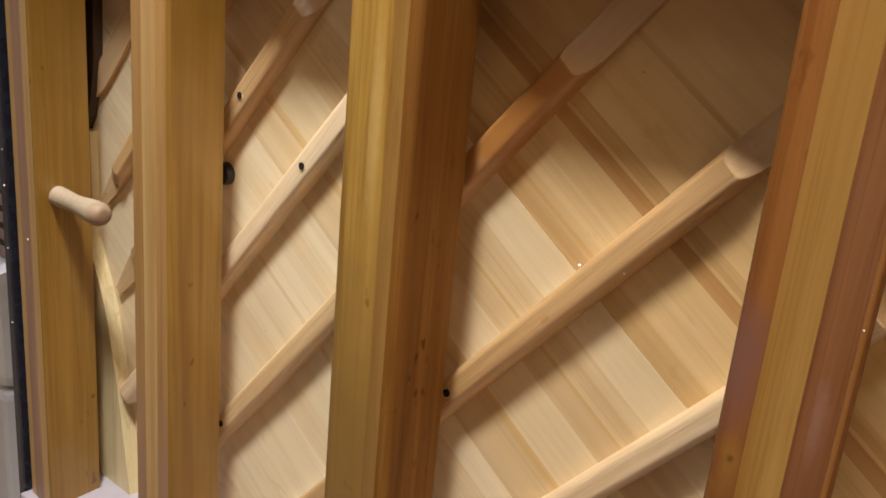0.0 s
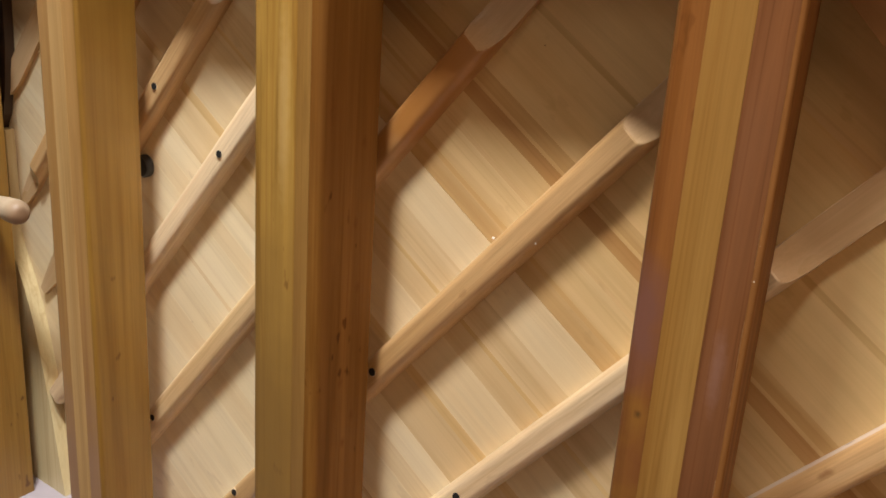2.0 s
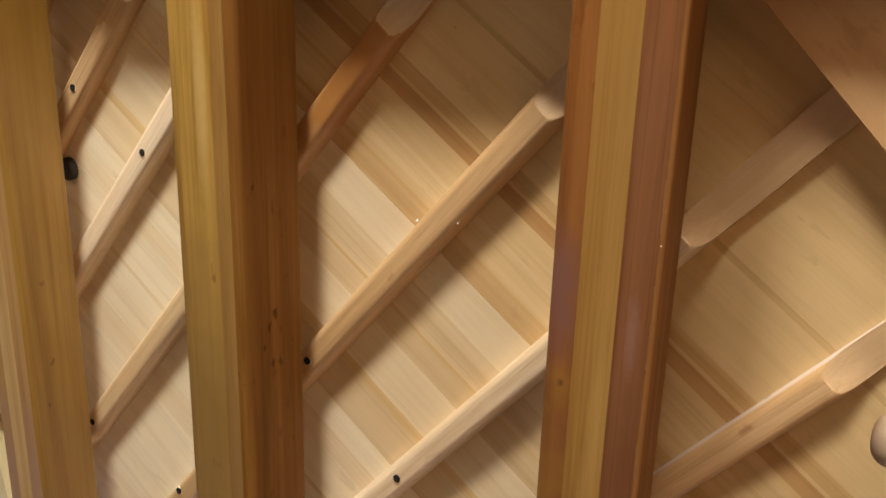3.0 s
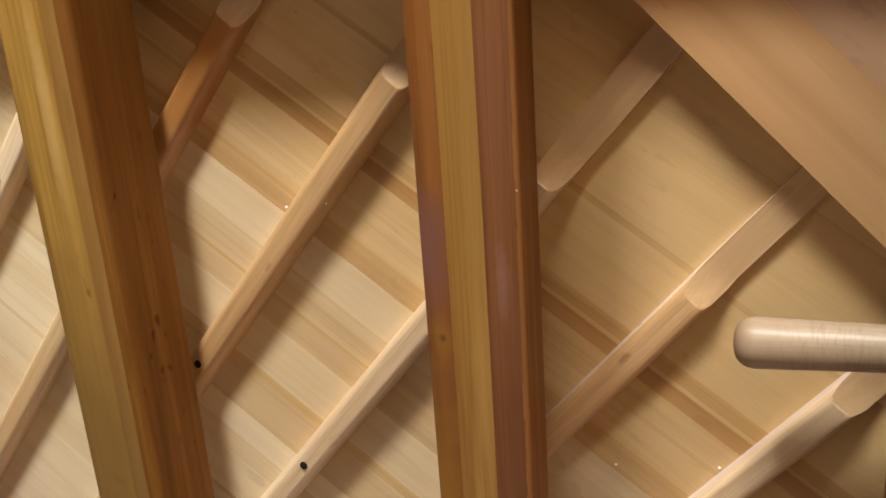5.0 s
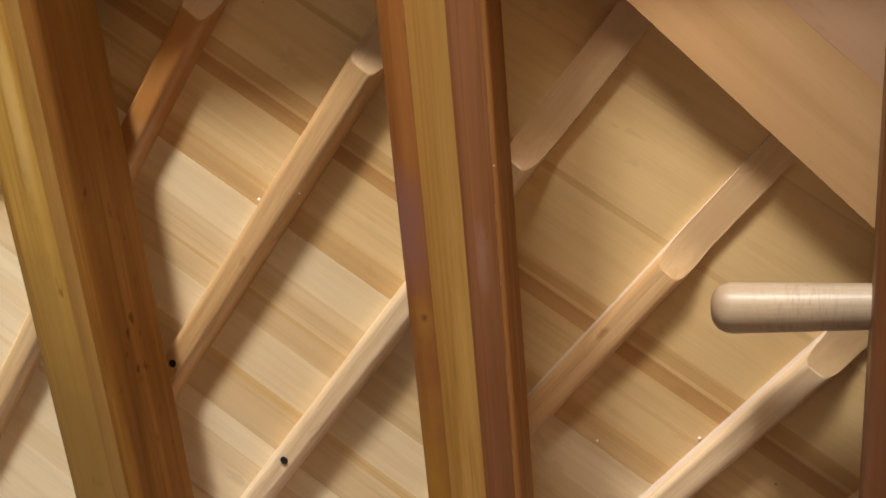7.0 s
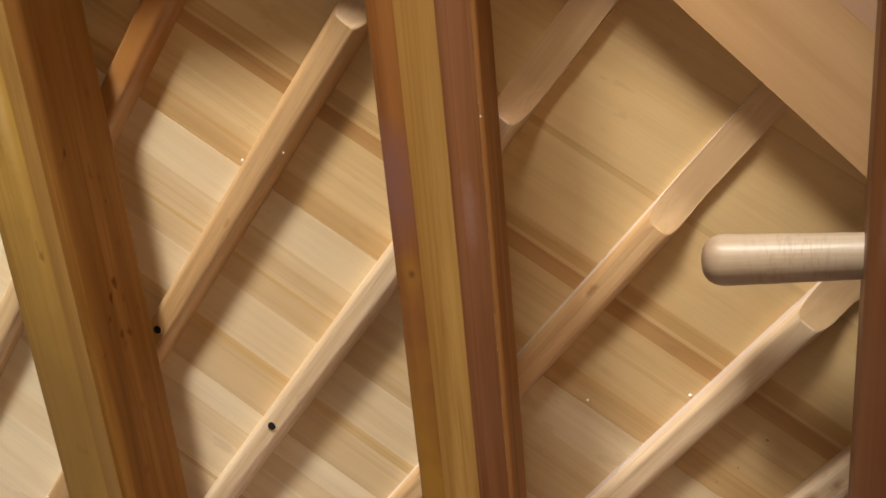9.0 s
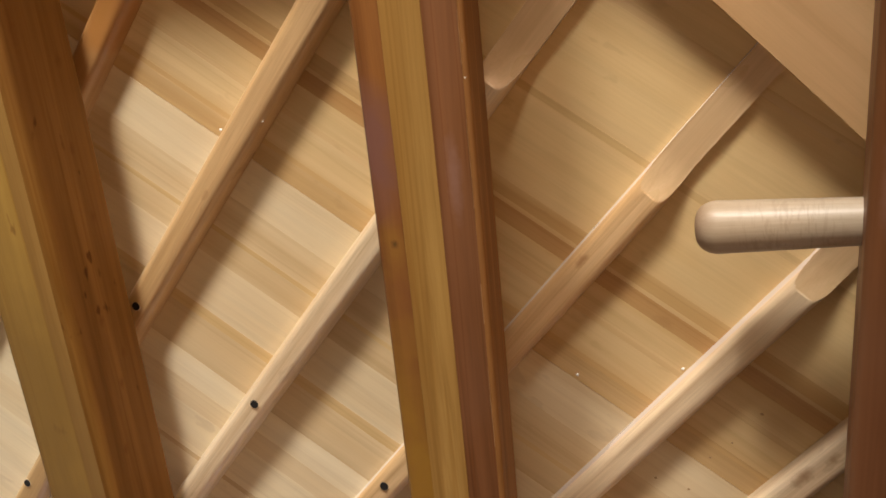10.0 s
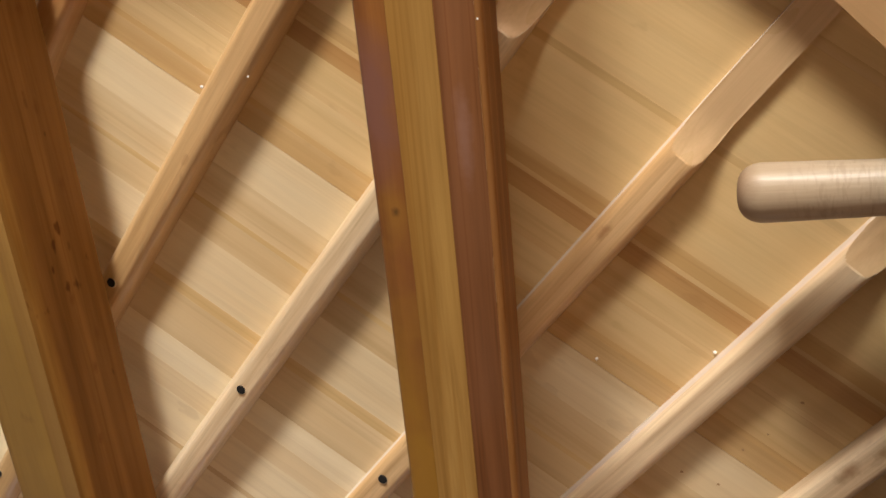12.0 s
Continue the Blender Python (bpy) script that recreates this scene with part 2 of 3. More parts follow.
# a mauve stain and a knot in the orange wood, reddish marks on the side of the yellow post
blemish_or_shade(POST["orange"], (0.135, 0.003, 0.038), (0.062, 0.020, 0.03), (0.195, 0.095, 0.074), 0.9)
blemish_or_shade(POST["orange"], (-0.16, 0.0, 0.038), (0.20, 0.03, 0.03), (0.30, 0.165, 0.040), 0.85)
blemish_or_shade(POST["orange"], (0.066, -0.002, 0.038), (0.022, 0.012, 0.03), (0.30, 0.165, 0.045), 0.45)
blemish_or_shade(POST["orange"], (0.066, -0.003, 0.038), (0.0035, 0.003, 0.03), (0.10, 0.05, 0.02), 0.9)
blemish_or_shade(POST["mauve"], (0.115, 0.0, 0.038), (0.035, 0.006, 0.03), (0.28, 0.165, 0.135), 0.5)
blemish_or_shade(RIB_SPOT, (0.181, 0.005, 0.02), (0.009, 0.004, 0.03), (0.40, 0.21, 0.10), 0.75)
blemish_or_shade(RIB_SPOT, (0.060, -0.004, 0.02), (0.005, 0.003, 0.03), (0.42, 0.24, 0.12), 0.6)
blemish_or_shade(RIB_KNOTTY, (0.113, 0.005, 0.02), (0.013, 0.006, 0.03), (0.33, 0.19, 0.10), 0.8)
blemish_or_shade(RIB_KNOTTY, (0.141, 0.002, 0.02), (0.008, 0.004, 0.03), (0.36, 0.21, 0.11), 0.7)
blemish_or_shade(RIB_KNOTTY, (0.045, 0.006, 0.02), (0.007, 0.004, 0.03), (0.45, 0.28, 0.15), 0.6)
blemish_or_shade(PEG, (0.108, 0, 0), (0.019, 0.03, 0.03), (0.23, 0.135, 0.080), 0.85)
# the rib's upper part is a deeper, darker orange
blemish_or_shade(RIB_RED, (0.30, 0, 0.015), (0.20, 0.05, 0.05), (0.41, 0.19, 0.064), 0.92)
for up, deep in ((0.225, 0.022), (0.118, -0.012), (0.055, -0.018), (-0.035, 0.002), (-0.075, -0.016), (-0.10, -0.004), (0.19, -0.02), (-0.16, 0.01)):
    blemish_or_shade(POST["rust"], (up, 0, deep), (0.007 if up < 0.2 else 0.026, 0.02, 0.004), (0.13, 0.045, 0.014), 0.5)
# shade on the upper side faces, put into the wood's colour
blemish_or_shade(POST["side"], (0.30, 0.0, 0.0), (0.19, 0.06, 0.06), (0.20, 0.105, 0.028), 0.65)
# the ochre, tan and yellow fronts turn darker in their lower part
blemish_or_shade(POST["ochre"], (-0.24, 0.0, 0.038), (0.26, 0.07, 0.06), (0.20, 0.112, 0.038), 0.75)
blemish_or_shade(POST["tan"], (-0.34, 0.0, 0.038), (0.24, 0.06, 0.05), (0.30, 0.185, 0.13), 0.75)
blemish_or_shade(POST["yellow"], (-0.17, 0.0, 0.038), (0.36, 0.07, 0.06), (0.205, 0.118, 0.038), 0.8)
blemish_or_shade(POST["yellow"], (0.22, -0.012, 0.038), (0.09, 0.008, 0.03), (0.50, 0.35, 0.16), 0.55)
BLACK = plain("black_rubber", (0.012, 0.012, 0.014), 0.45)
# near-black colour for the deep shade in the upper left corner
GAP_SHADE = plain("gap_shade", (0.05, 0.028, 0.016), 0.6)
HOLE = plain("hole_dark", (0.006, 0.004, 0.003), 0.9)
GLUE = plain("dried_glue", (0.82, 0.80, 0.76), 0.3)
RESIN = plain("resin_spot", (0.42, 0.25, 0.115), 0.4)
GLUE_AMBER = plain("amber_glue", (0.50, 0.35, 0.20), 0.3)
LACQUER = plain("black_lacquer", (0.016, 0.019, 0.032), 0.25, 0.0, 0.3, 60, 0.5)
SILL = plain("sill_paint", (0.40, 0.36, 0.40), 0.35, 0.0, 0.05, 20)
WHITE = plain("white_enamel", (0.80, 0.80, 0.82), 0.3, 0.0, 0.04, 8)
GREY_WHITE = plain("grey_enamel", (0.68, 0.68, 0.72), 0.4, 0.0, 0.05, 8)
BOX_PAPER = plain("box_paper", (0.50, 0.40, 0.42), 0.8)
BOX_LID = plain("box_lid", (0.06, 0.045, 0.05), 0.7)
PLASTER = plain("wall_plaster", (0.62, 0.58, 0.52), 0.85, 0.0, 0.06, 12)
CEILING = plain("ceiling_paint", (0.78, 0.77, 0.75), 0.9, 0.0, 0.04, 12)
CARPET = plain("floor_carpet", (0.40, 0.33, 0.26), 0.95, 0.0, 0.25, 160)
DARK = plain("dark_cloth", (0.02, 0.02, 0.028), 0.9, 0.0, 0.3, 40)

# ---- building helpers ----
PLACES = {}


def turned(axis, side, at=(0, 0, 0)):
    """A frame whose x runs along axis, with z towards side."""
    x = Vector(axis).normalized()
    y = Vector(side).cross(x).normalized()
    z = x.cross(y)
    m = Matrix((x, y, z)).transposed().to_4x4()
    m.translation = at
    return m


def part(name, bm, material, parent, label="", place=None):
    """Links bm, given in the world's metres, as one mesh under parent; its own axes are those of place."""
    place = place or Matrix()
    bmesh.ops.transform(bm, matrix=place.inverted(), verts=bm.verts)
    bmesh.ops.recalc_face_normals(bm, faces=bm.faces)
    mesh = bpy.data.meshes.new(name)
    bm.to_mesh(mesh)
    bm.free()
    mesh.materials.append(material)
    ob = new(name, mesh)
    PLACES[ob.name] = place
    if parent:
        ob.parent = parent
        over = PLACES.get(parent.name, Matrix())
        ob.matrix_parent_inverse = over.inverted()
    ob.matrix_basis = place
    if label:
        ob["label"] = label
    return ob


def smooth(ob, angle=40):
    for poly in ob.data.polygons:
        poly.use_smooth = True
    ob.data.set_sharp_from_angle(angle=radians(angle))
    return ob


def prism(points, push, bevel=0.0, segments=2):
    """A solid from a flat outline pushed along a vector."""
    bm = bmesh.new()
    face = bm.faces.new([bm.verts.new(p) for p in points])
    made = bmesh.ops.extrude_face_region(bm, geom=[face])
    bmesh.ops.translate(bm, vec=push, verts=[v for v in made["geom"] if isinstance(v, bmesh.types.BMVert)])
    if bevel:
        bmesh.ops.bevel(bm, geom=bm.edges[:], offset=bevel, segments=segments, profile=0.5, affect="EDGES", clamp_overlap=True)
    return bm


def block(x0, x1, y0, y1, z0, z1, bevel=0.0):
    return prism([(x0, y0, z0), (x1, y0, z0), (x1, y1, z0), (x0, y1, z0)], (0, 0, z1 - z0), bevel)


def lathe(outline, steps=28):
    """A turned body about x from (along, radius) rows."""
    bm = bmesh.new()
    rings = []
    for along, radius in outline:
        rings.append([bm.verts.new((along, radius * math.cos(a), radius * math.sin(a))) for a in
                      (2 * math.pi * k / steps for k in range(steps))])
    for a, b in zip(rings, rings[1:]):
        for k in range(steps):
            bm.faces.new((a[k], a[(k + 1) % steps], b[(k + 1) % steps], b[k]))
    bm.faces.new(rings[0][::-1])
    bm.faces.new(rings[-1])
    return bm


def thing(name, label, category, group="", kind=""):
    return tagged(new(name), label, category, group, kind)


def setting(name, bm, material, label, place=None):
    return tagged(part(name, bm, material, None, "", place), label, name.split("_")[0], "", "structure")


# ---- the room ----
X0, X1, Y0, Y1, TOP = -3.6, 2.6, -3.2, 2.2, 2.8
setting("floor", block(X0, X1, Y0, Y1, -0.12, 0), CARPET, "plain beige carpeted showroom floor")
setting("ceiling", block(X0, X1, Y0, Y1, TOP, TOP + 0.12), CEILING, "plain white painted ceiling of the room")
setting("wall_north", block(X0, X1, Y1, Y1 + 0.12, 0, TOP), PLASTER, "plain beige plastered wall behind the piano")
setting("wall_south", block(X0, X1, Y0 - 0.12, Y0, 0, TOP), PLASTER, "plain beige plastered wall of the room")
setting("wall_west", block(X0 - 0.12, X0, Y0, Y1, 0, TOP), PLASTER, "plain beige plastered wall of the room")
setting("wall_east", block(X1, X1 + 0.12, Y0, Y1, 0, TOP), PLASTER, "plain beige plastered wall of the room")

# ---- the piano, seen from its back ----
FRONT, REAR, BACK = -0.118, -0.042, -0.028          # the posts' faces and the rim's face
SILL_TOP, BEAM = 0.383, 1.36          # where the posts begin and end
piano = thing("upright_piano", "upright piano with laminated wooden back posts over a ribbed soundboard", "piano")

# left and right edges of the posts at the front, right edge at the rear, layers (share of the width, wood); the last
# gives the right side its tone
POSTS = [
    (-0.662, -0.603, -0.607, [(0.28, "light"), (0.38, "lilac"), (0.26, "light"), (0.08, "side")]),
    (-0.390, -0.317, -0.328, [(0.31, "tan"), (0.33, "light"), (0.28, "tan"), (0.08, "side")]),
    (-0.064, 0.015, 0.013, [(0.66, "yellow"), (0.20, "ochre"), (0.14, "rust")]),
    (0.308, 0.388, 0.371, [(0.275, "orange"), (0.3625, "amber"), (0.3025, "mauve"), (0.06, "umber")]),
    (0.622, 0.690, 0.690, [(0.35, "mauve"), (0.65, "mauve")]),
]
for tone, gloss in (("umber", 0.15), ("rust", 0.15), ("mauve", 0.3), ("orange", 0.3), ("amber", 0.3)):
    POST[tone].node_tree.nodes["Principled BSDF"].inputs["Specular IOR Level"].default_value = gloss
LABELS = ["pale and mauve laminated post with a carrying handle", "tan three-layer laminated post", "yellow two-layer laminated post",
          "laminated post in orange, yellow and mauve wood", "mauve-brown laminated post with a carrying handle"]


def back_post(left, right, rear, layers, label):
    share_so_far, holder = 0.0, None
    for k, (share, tone) in enumerate(layers):
        at, rear_at = left + share_so_far * (right - left), left + share_so_far * (rear - left)
        share_so_far += share
        upto, rear_to = left + share_so_far * (right - left), left + share_so_far * (rear - left)
        last = k == len(layers) - 1
        proud = 0.0002 * (k % 2)
        outline = [(at, FRONT - proud, SILL_TOP), (upto, FRONT - proud, SILL_TOP), (rear_to, REAR, SILL_TOP), (rear_at, REAR, SILL_TOP)]
        bm = prism(outline, (0, 0, BEAM - SILL_TOP))
        upright = [e for e in bm.edges if abs(e.verts[0].co.z - e.verts[1].co.z) > 0.1]
        front = [e for e in upright if e.verts[0].co.y < FRONT + 0.01]
        outer = [e for e in front if (last and e.verts[0].co.x > upto - 0.001) or (k == 0 and e.verts[0].co.x < at + 0.001)]
        inner = [e for e in front if e not in outer]
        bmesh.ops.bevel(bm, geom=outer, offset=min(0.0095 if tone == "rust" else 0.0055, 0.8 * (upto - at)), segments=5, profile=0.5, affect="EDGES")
        inner = [e for e in inner if e.is_valid]
        bmesh.ops.bevel(bm, geom=inner, offset=0.0002, segments=1, profile=0.5, affect="EDGES")
        place = turned((0, 0, 1), (0, -1, 0), ((at + upto) / 2, (FRONT + REAR) / 2, 0.83))
        if holder is None:
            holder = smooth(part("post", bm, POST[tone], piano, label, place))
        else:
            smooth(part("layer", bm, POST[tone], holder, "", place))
    return holder


for (left, right, rear, layers), label in zip(POSTS, LABELS):
    back_post(left, right, rear, layers, label)

# ribs: straight bars over the board at one angle, cut down to thin strips at their ends
SLOPE = radians(49.7)
ALONG = Vector((math.cos(SLOPE), 0, math.sin(SLOPE)))
ACROSS = Vector((-math.sin(SLOPE), 0, math.cos(SLOPE)))

SCOOP = 0.036


def dome(c):
    """Height of the rounded cross section at a share c of the half width."""
    return max(0.0, 1 - abs(c) ** 5.0) ** 0.48


def rib(height, x_from, x_to, x_low, x_high, holes, wood_kind, tall=0.0205, wide=0.0315, jagged=0.0, slim=0.0, highlit=False, pointed=False):
    """A rib whose middle line crosses x = 0 at height; full from x_low to x_high, thin beyond."""
    k, thin = 1 / math.cos(SLOPE), 0.32 * tall
    a, b = x_from * k, x_to * k
    low, high = x_low * k, x_high * k
    marks = {a, b}
    for start, way in ((high, 1), (low, -1)):
        for step in range(0, 31):
            at = start + way * SCOOP * step / 30
            if a < at < b:
                marks.add(at)
        if a < start - way * 0.006 < b:
            marks.add(start - way * 0.006)
    stations = sorted(marks)
    fine = [s for u, v in zip(stations, stations[1:]) for s in np.linspace(u, v, max(2, int((v - u) / 0.03) + 1))[:-1]] + [b]
    bm = bmesh.new()
    rings, trimmed = [], set()
    for along in fine:
        over = max(along - high, low - along)
        cut = tall
        if over > 0:
            share = min(1.0, over / SCOOP)
            cut = thin + (tall * 0.995 - thin) * (1 - share) ** 2.0
        ring = []
        for j in range(49):
            c = math.cos(math.pi * j / 48)
            up = tall * dome(c)
            wob = 0.0004 * noise.noise((along * 14, j * 0.13, height * 9))
            rise = max(0.0, min(up, cut)) + wob * (up > 0.004)
            half = wide / 2 * (1 - 0.6 * pointed * max(0.0, 1 - (along - a) / 0.04)) * (1 - slim * (c > 0) * max(0.0, min(1.0, over / SCOOP)))
            p = ALONG * along + ACROSS * (-c * half + jagged * max(0, over > 0) * 0.001 * noise.noise((along * 90, j * 0.08, 3)))
            ring.append(bm.verts.new((p.x, -rise, p.z + height)))
            if over >= -0.0001 and up > cut:
                trimmed.add(ring[-1])
        rings.append(ring)
    for r0, r1 in zip(rings, rings[1:]):
        for j in range(48):
            face = bm.faces.new((r0[j], r0[j + 1], r1[j + 1], r1[j]))
            # the outermost upper-left strip takes the painted highlight
            glinting = highlit and j >= 42
            face.material_index = 1 if all(v in trimmed for v in face.verts) else 2 if glinting else 0
    bm.faces.new(rings[0])
    bm.faces.new(rings[-1][::-1])
    place = turned(ALONG, (0, -1, 0), (ALONG * (a + b) / 2) + Vector((0, 0, height)))
    body = smooth(part("rib", bm, wood_kind, piano, "rounded pale spruce rib with scooped ends", place), 28)
    body.data.materials.append(RIB_CUT)
    body.data.materials.append(RIB_EDGE)
    for x, z in holes:
        side = (Vector((x, 0, z - height)).dot(ACROSS)) / (wide / 2)
        top = tall * dome(side)
        hole_at = Vector((x, -top, z))
        ring = lathe([(0.0012, 0.0038), (0.0006, 0.0046), (-0.0004, 0.0053), (-0.002, 0.0055)], 20)
        bmesh.ops.transform(ring, matrix=turned((0, -1, 0), (0, 0, 1), hole_at - Vector((0, -0.0006, 0))), verts=ring.verts)
        rim = smooth(part("hole_rim", ring, RIB_PALE, body, "pale rim of a drilled hole", turned((0, -1, 0), (0, 0, 1), hole_at)))
        pit = lathe([(0.0, 0.0042), (0.0016, 0.0040)], 18)
        bmesh.ops.transform(pit, matrix=turned((0, -1, 0), (0, 0, 1), hole_at + Vector((0, 0.0004, 0.0005))), verts=pit.verts)
        part("screw_hole", pit, HOLE, body, "small dark drilled hole", turned((0, -1, 0), (0, 0, 1), hole_at))
    return body


# height at x = 0, ends, full part, holes
rib(1.728, -0.664, -0.30, -0.545, -0.46, [], RIB, 0.018, pointed=True)
rib(1.558, -0.650, -0.17, -0.590, -0.36, [], RIB, 0.018, 0.025, pointed=True)
rib(1.400, -0.607, -0.10, -0.545, -0.243, [(-0.331, 1.010)], RIB_WARM, 0.018, pointed=True)
rib(1.220, -0.58, 0.06, -0.80, -0.085, [(-0.224, 0.955)], RIB_PALE, 0.019)
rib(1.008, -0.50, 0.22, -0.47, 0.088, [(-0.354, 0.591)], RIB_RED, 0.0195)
rib(0.778, -0.32, 0.37, -0.30, 0.242, [(0.001, 0.780), (-0.202, 0.551)], RIB, highlit=True)
rib(0.555, -0.13, 0.49, -0.10, 0.366, [(0.113, 0.688)], RIB_PALE, 0.0215, 0.0285)
rib(0.334, 0.05, 0.58, 0.08, 0.480, [(0.233, 0.611)], RIB_SPOT, 0.0146, 0.0280, 0.0, 0.2, True)
rib(0.135, 0.22, 0.66, 0.25, 0.588, [], RIB_PALE, 0.0146, 0.0280, 1.0, 0.0, True)
rib(-0.033, 0.36, 0.69, 0.40, 0.67, [], RIB_KNOTTY, 0.0146, 0.0290, 1.0)

# soundboard: planks running down to the right, glued edge to edge on one thin board
GRAIN = radians(-34)
RUN = Vector((math.cos(GRAIN), 0, math.sin(GRAIN)))
RISE = Vector((-math.sin(GRAIN), 0, math.cos(GRAIN)))
BOARD = (-0.669, 0.70, 0.36, 1.33)
board = part("soundboard", block(BOARD[0], BOARD[1], 0.0072, 0.012, BOARD[2], BOARD[3]), SPRUCE["tan"], piano,
             "pale spruce soundboard of diagonal planks", turned(RUN, (0, -1, 0), (0, 0.01, 0.8)))


def clipped(low, high):
    """The outline of the strip between two levels across the grain, cut to the board."""
    x0, x1, z0, z1 = BOARD
    poly = [Vector((x0, 0, z0)), Vector((x1, 0, z0)), Vector((x1, 0, z1)), Vector((x0, 0, z1))]
    for level, sign in ((low, 1), (high, -1)):
        out = []
        for p, q in zip(poly, poly[1:] + poly[:1]):
            dp, dq = sign * (p.dot(RISE) - level), sign * (q.dot(RISE) - level)
            if dp >= 0:
                out.append(p)
            if dp * dq < 0:
                out.append(p.lerp(q, dp / (dp - dq)))
        poly = out
    return poly


def plank(low, high, tone):
    poly = clipped(low, high)
    if len(poly) < 3:
        return
    mid = sum(poly, Vector()) / len(poly)
    bm = bmesh.new()
    rear = [bm.verts.new((p.x, 0.007, p.z)) for p in poly]
    edge = [bm.verts.new((p.x, 0.0001, p.z)) for p in poly]
    inset = [(p + (mid.dot(RISE) - p.dot(RISE) > 0 and 1 or -1) * RISE * 0.0001) for p in poly]
    face = [bm.verts.new((p.x, 0.0, p.z)) for p in inset]
    n = len(poly)
    for a, b in ((rear, edge), (edge, face)):
        for k in range(n):
            bm.faces.new((a[k], a[(k + 1) % n], b[(k + 1) % n], b[k]))
    bm.faces.new(face)
    bm.faces.new(rear[::-1])
    part("plank", bm, SPRUCE[tone], board, "", turned(RUN, (0, -1, 0), mid))


# levels of the joints across the grain and the wood above each
PLANKS = [(-0.10, "milk"), (0.12, "cream"), (0.24, "milk"), (0.396, "cream"), (0.44, "milk"), (0.505, "pale"), (0.511, "milk"), (0.56, "cream"), (0.586, "milk"),
          (0.617, "pale"), (0.664, "warm"), (0.676, "cream"), (0.730, "pale"), (0.757, "warm"), (0.762, "pale"), (0.797, "cream"),
          (0.841, "tan"), (0.8605, "gold"), (0.8655, "warm"), (0.896, "tan"), (0.901, "warm"), (0.9255, "brown"), (0.9400, "warm"), (0.9435, "gold"),
          (0.9570, "plain"), (1.026, "warm"), (1.032, "plain"), (1.115, "tan"), (1.122, "plain"), (1.25, "warm"), (1.32, "plain"), (1.52, "plain")]
for (low, tone), (high, _) in zip(PLANKS, PLANKS[1:]):
    plank(low + (0.0006 if low == 0.841 else 0), high, tone)

# rim: the corner boards, sill and beam
CORNER = turned((0.73, 0, -0.68), (0, -1, 0), (0.6, -0.01, 1.1))
corner = part("corner_board", prism([(0.72, BACK, 0.852), (0.72, BACK, 0.9510), (0.4592, BACK, 1.194), (0.367, BACK, 1.194)], (0, -BACK, 0), 0.0002), RIM, piano,
              "smooth golden brown board across the corner", CORNER)
part("plank", prism([(0.72, BACK, 0.9511), (0.72, BACK, 1.194), (0.4593, BACK, 1.194)], (0, -BACK, 0), 0.0001), RIM_MAUVE, corner,
     "pinkish brown plank glued to the board", CORNER)


def rim_outline(rows, steps=6):
    """A smooth curve of (x, z) through the rows."""
    ends = [rows[0]] + rows + [rows[-1]]
    out = []
    for p0, p1, p2, p3 in zip(ends, ends[1:], ends[2:], ends[3:]):
        for k in range(steps):
            t = k / steps
            out.append(tuple(0.5 * (2 * b + (c - a) * t + (2 * a - 5 * b + 4 * c - d) * t * t + (3 * b - a - 3 * c + d) * t ** 3)
                             for a, b, c, d in zip(p0, p1, p2, p3)))
    return out + [rows[-1]]


RIM_EDGE = rim_outline([(-0.562, SILL_TOP), (-0.574, 0.457), (-0.586, 0.527), (-0.601, 0.600), (-0.613, 0.648), (-0.629, 0.692), (-0.648, 0.733), (-0.661, 0.775), (-0.667, 0.82)])
smooth(part("side_rim", prism([(x, -0.021, z) for x, z in [(-0.6685, 0.82), (-0.6685, SILL_TOP)] + RIM_EDGE], (0, 0.0205, 0)),
            RIM_PALE, piano, "pale curved rim board beside the ribs", turned((0, 0, 1), (0, -1, 0), (-0.6, -0.01, 0.6))), 30)
# added block whose dark colour stands for the shaded gap beside the post
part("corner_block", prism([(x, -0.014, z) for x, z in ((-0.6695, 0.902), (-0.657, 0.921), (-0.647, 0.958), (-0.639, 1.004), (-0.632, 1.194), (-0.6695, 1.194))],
                           (0, 0.0135, 0), 0.001), GAP_SHADE, piano, "dark block in place of the deep shade in the upper corner", turned((0, 0, 1), (0, -1, 0), (-0.65, -0.01, 1.0)))
part("side_liner", block(-0.6695, -0.655, -0.014, -0.0005, 0.78, 0.901, 0.001), RIM_PALE, piano, "narrow pale liner at the edge of the board",
     turned((0, 0, 1), (0, -1, 0), (-0.65, -0.01, 0.85)))
part("bottom_sill", block(-0.668, 0.72, -0.132, 0.0, 0.22, SILL_TOP, 0.003), SILL, piano, "pale grey painted bottom sill", turned((1, 0, 0), (0, -1, 0)))
# unseen beam and filler, their depth set by the shade they cast below
part("top_beam", block(-0.668, 0.372, -0.070, 0.02, 1.195, 1.38, 0.003), POST["tan"], piano, "brown wooden top beam, unseen, that shades the upper board", turned((1, 0, 0), (0, -1, 0), (0, -0.05, 1.3)))
part("top_filler", block(0.374, 0.72, -0.064, 0.02, 1.196, 1.38, 0.003), POST["tan"], piano, "brown wooden filler, added unseen above the corner board to shade it", turned((1, 0, 0), (0, -1, 0), (0.5, -0.05, 1.3)))
part("side_panel", block(-0.686, -0.670, -0.124, 0.52, 0.06, 1.38, 0.002), LACQUER, piano, "black lacquered side panel")
part("side_panel", block(0.722, 0.746, -0.128, 0.52, 0.06, 1.38, 0.002), LACQUER, piano, "black lacquered side panel")
part("front_panel", block(-0.67, 0.722, 0.46, 0.48, 0.06, 1.36, 0.002), LACQUER, piano, "black lacquered front panel")
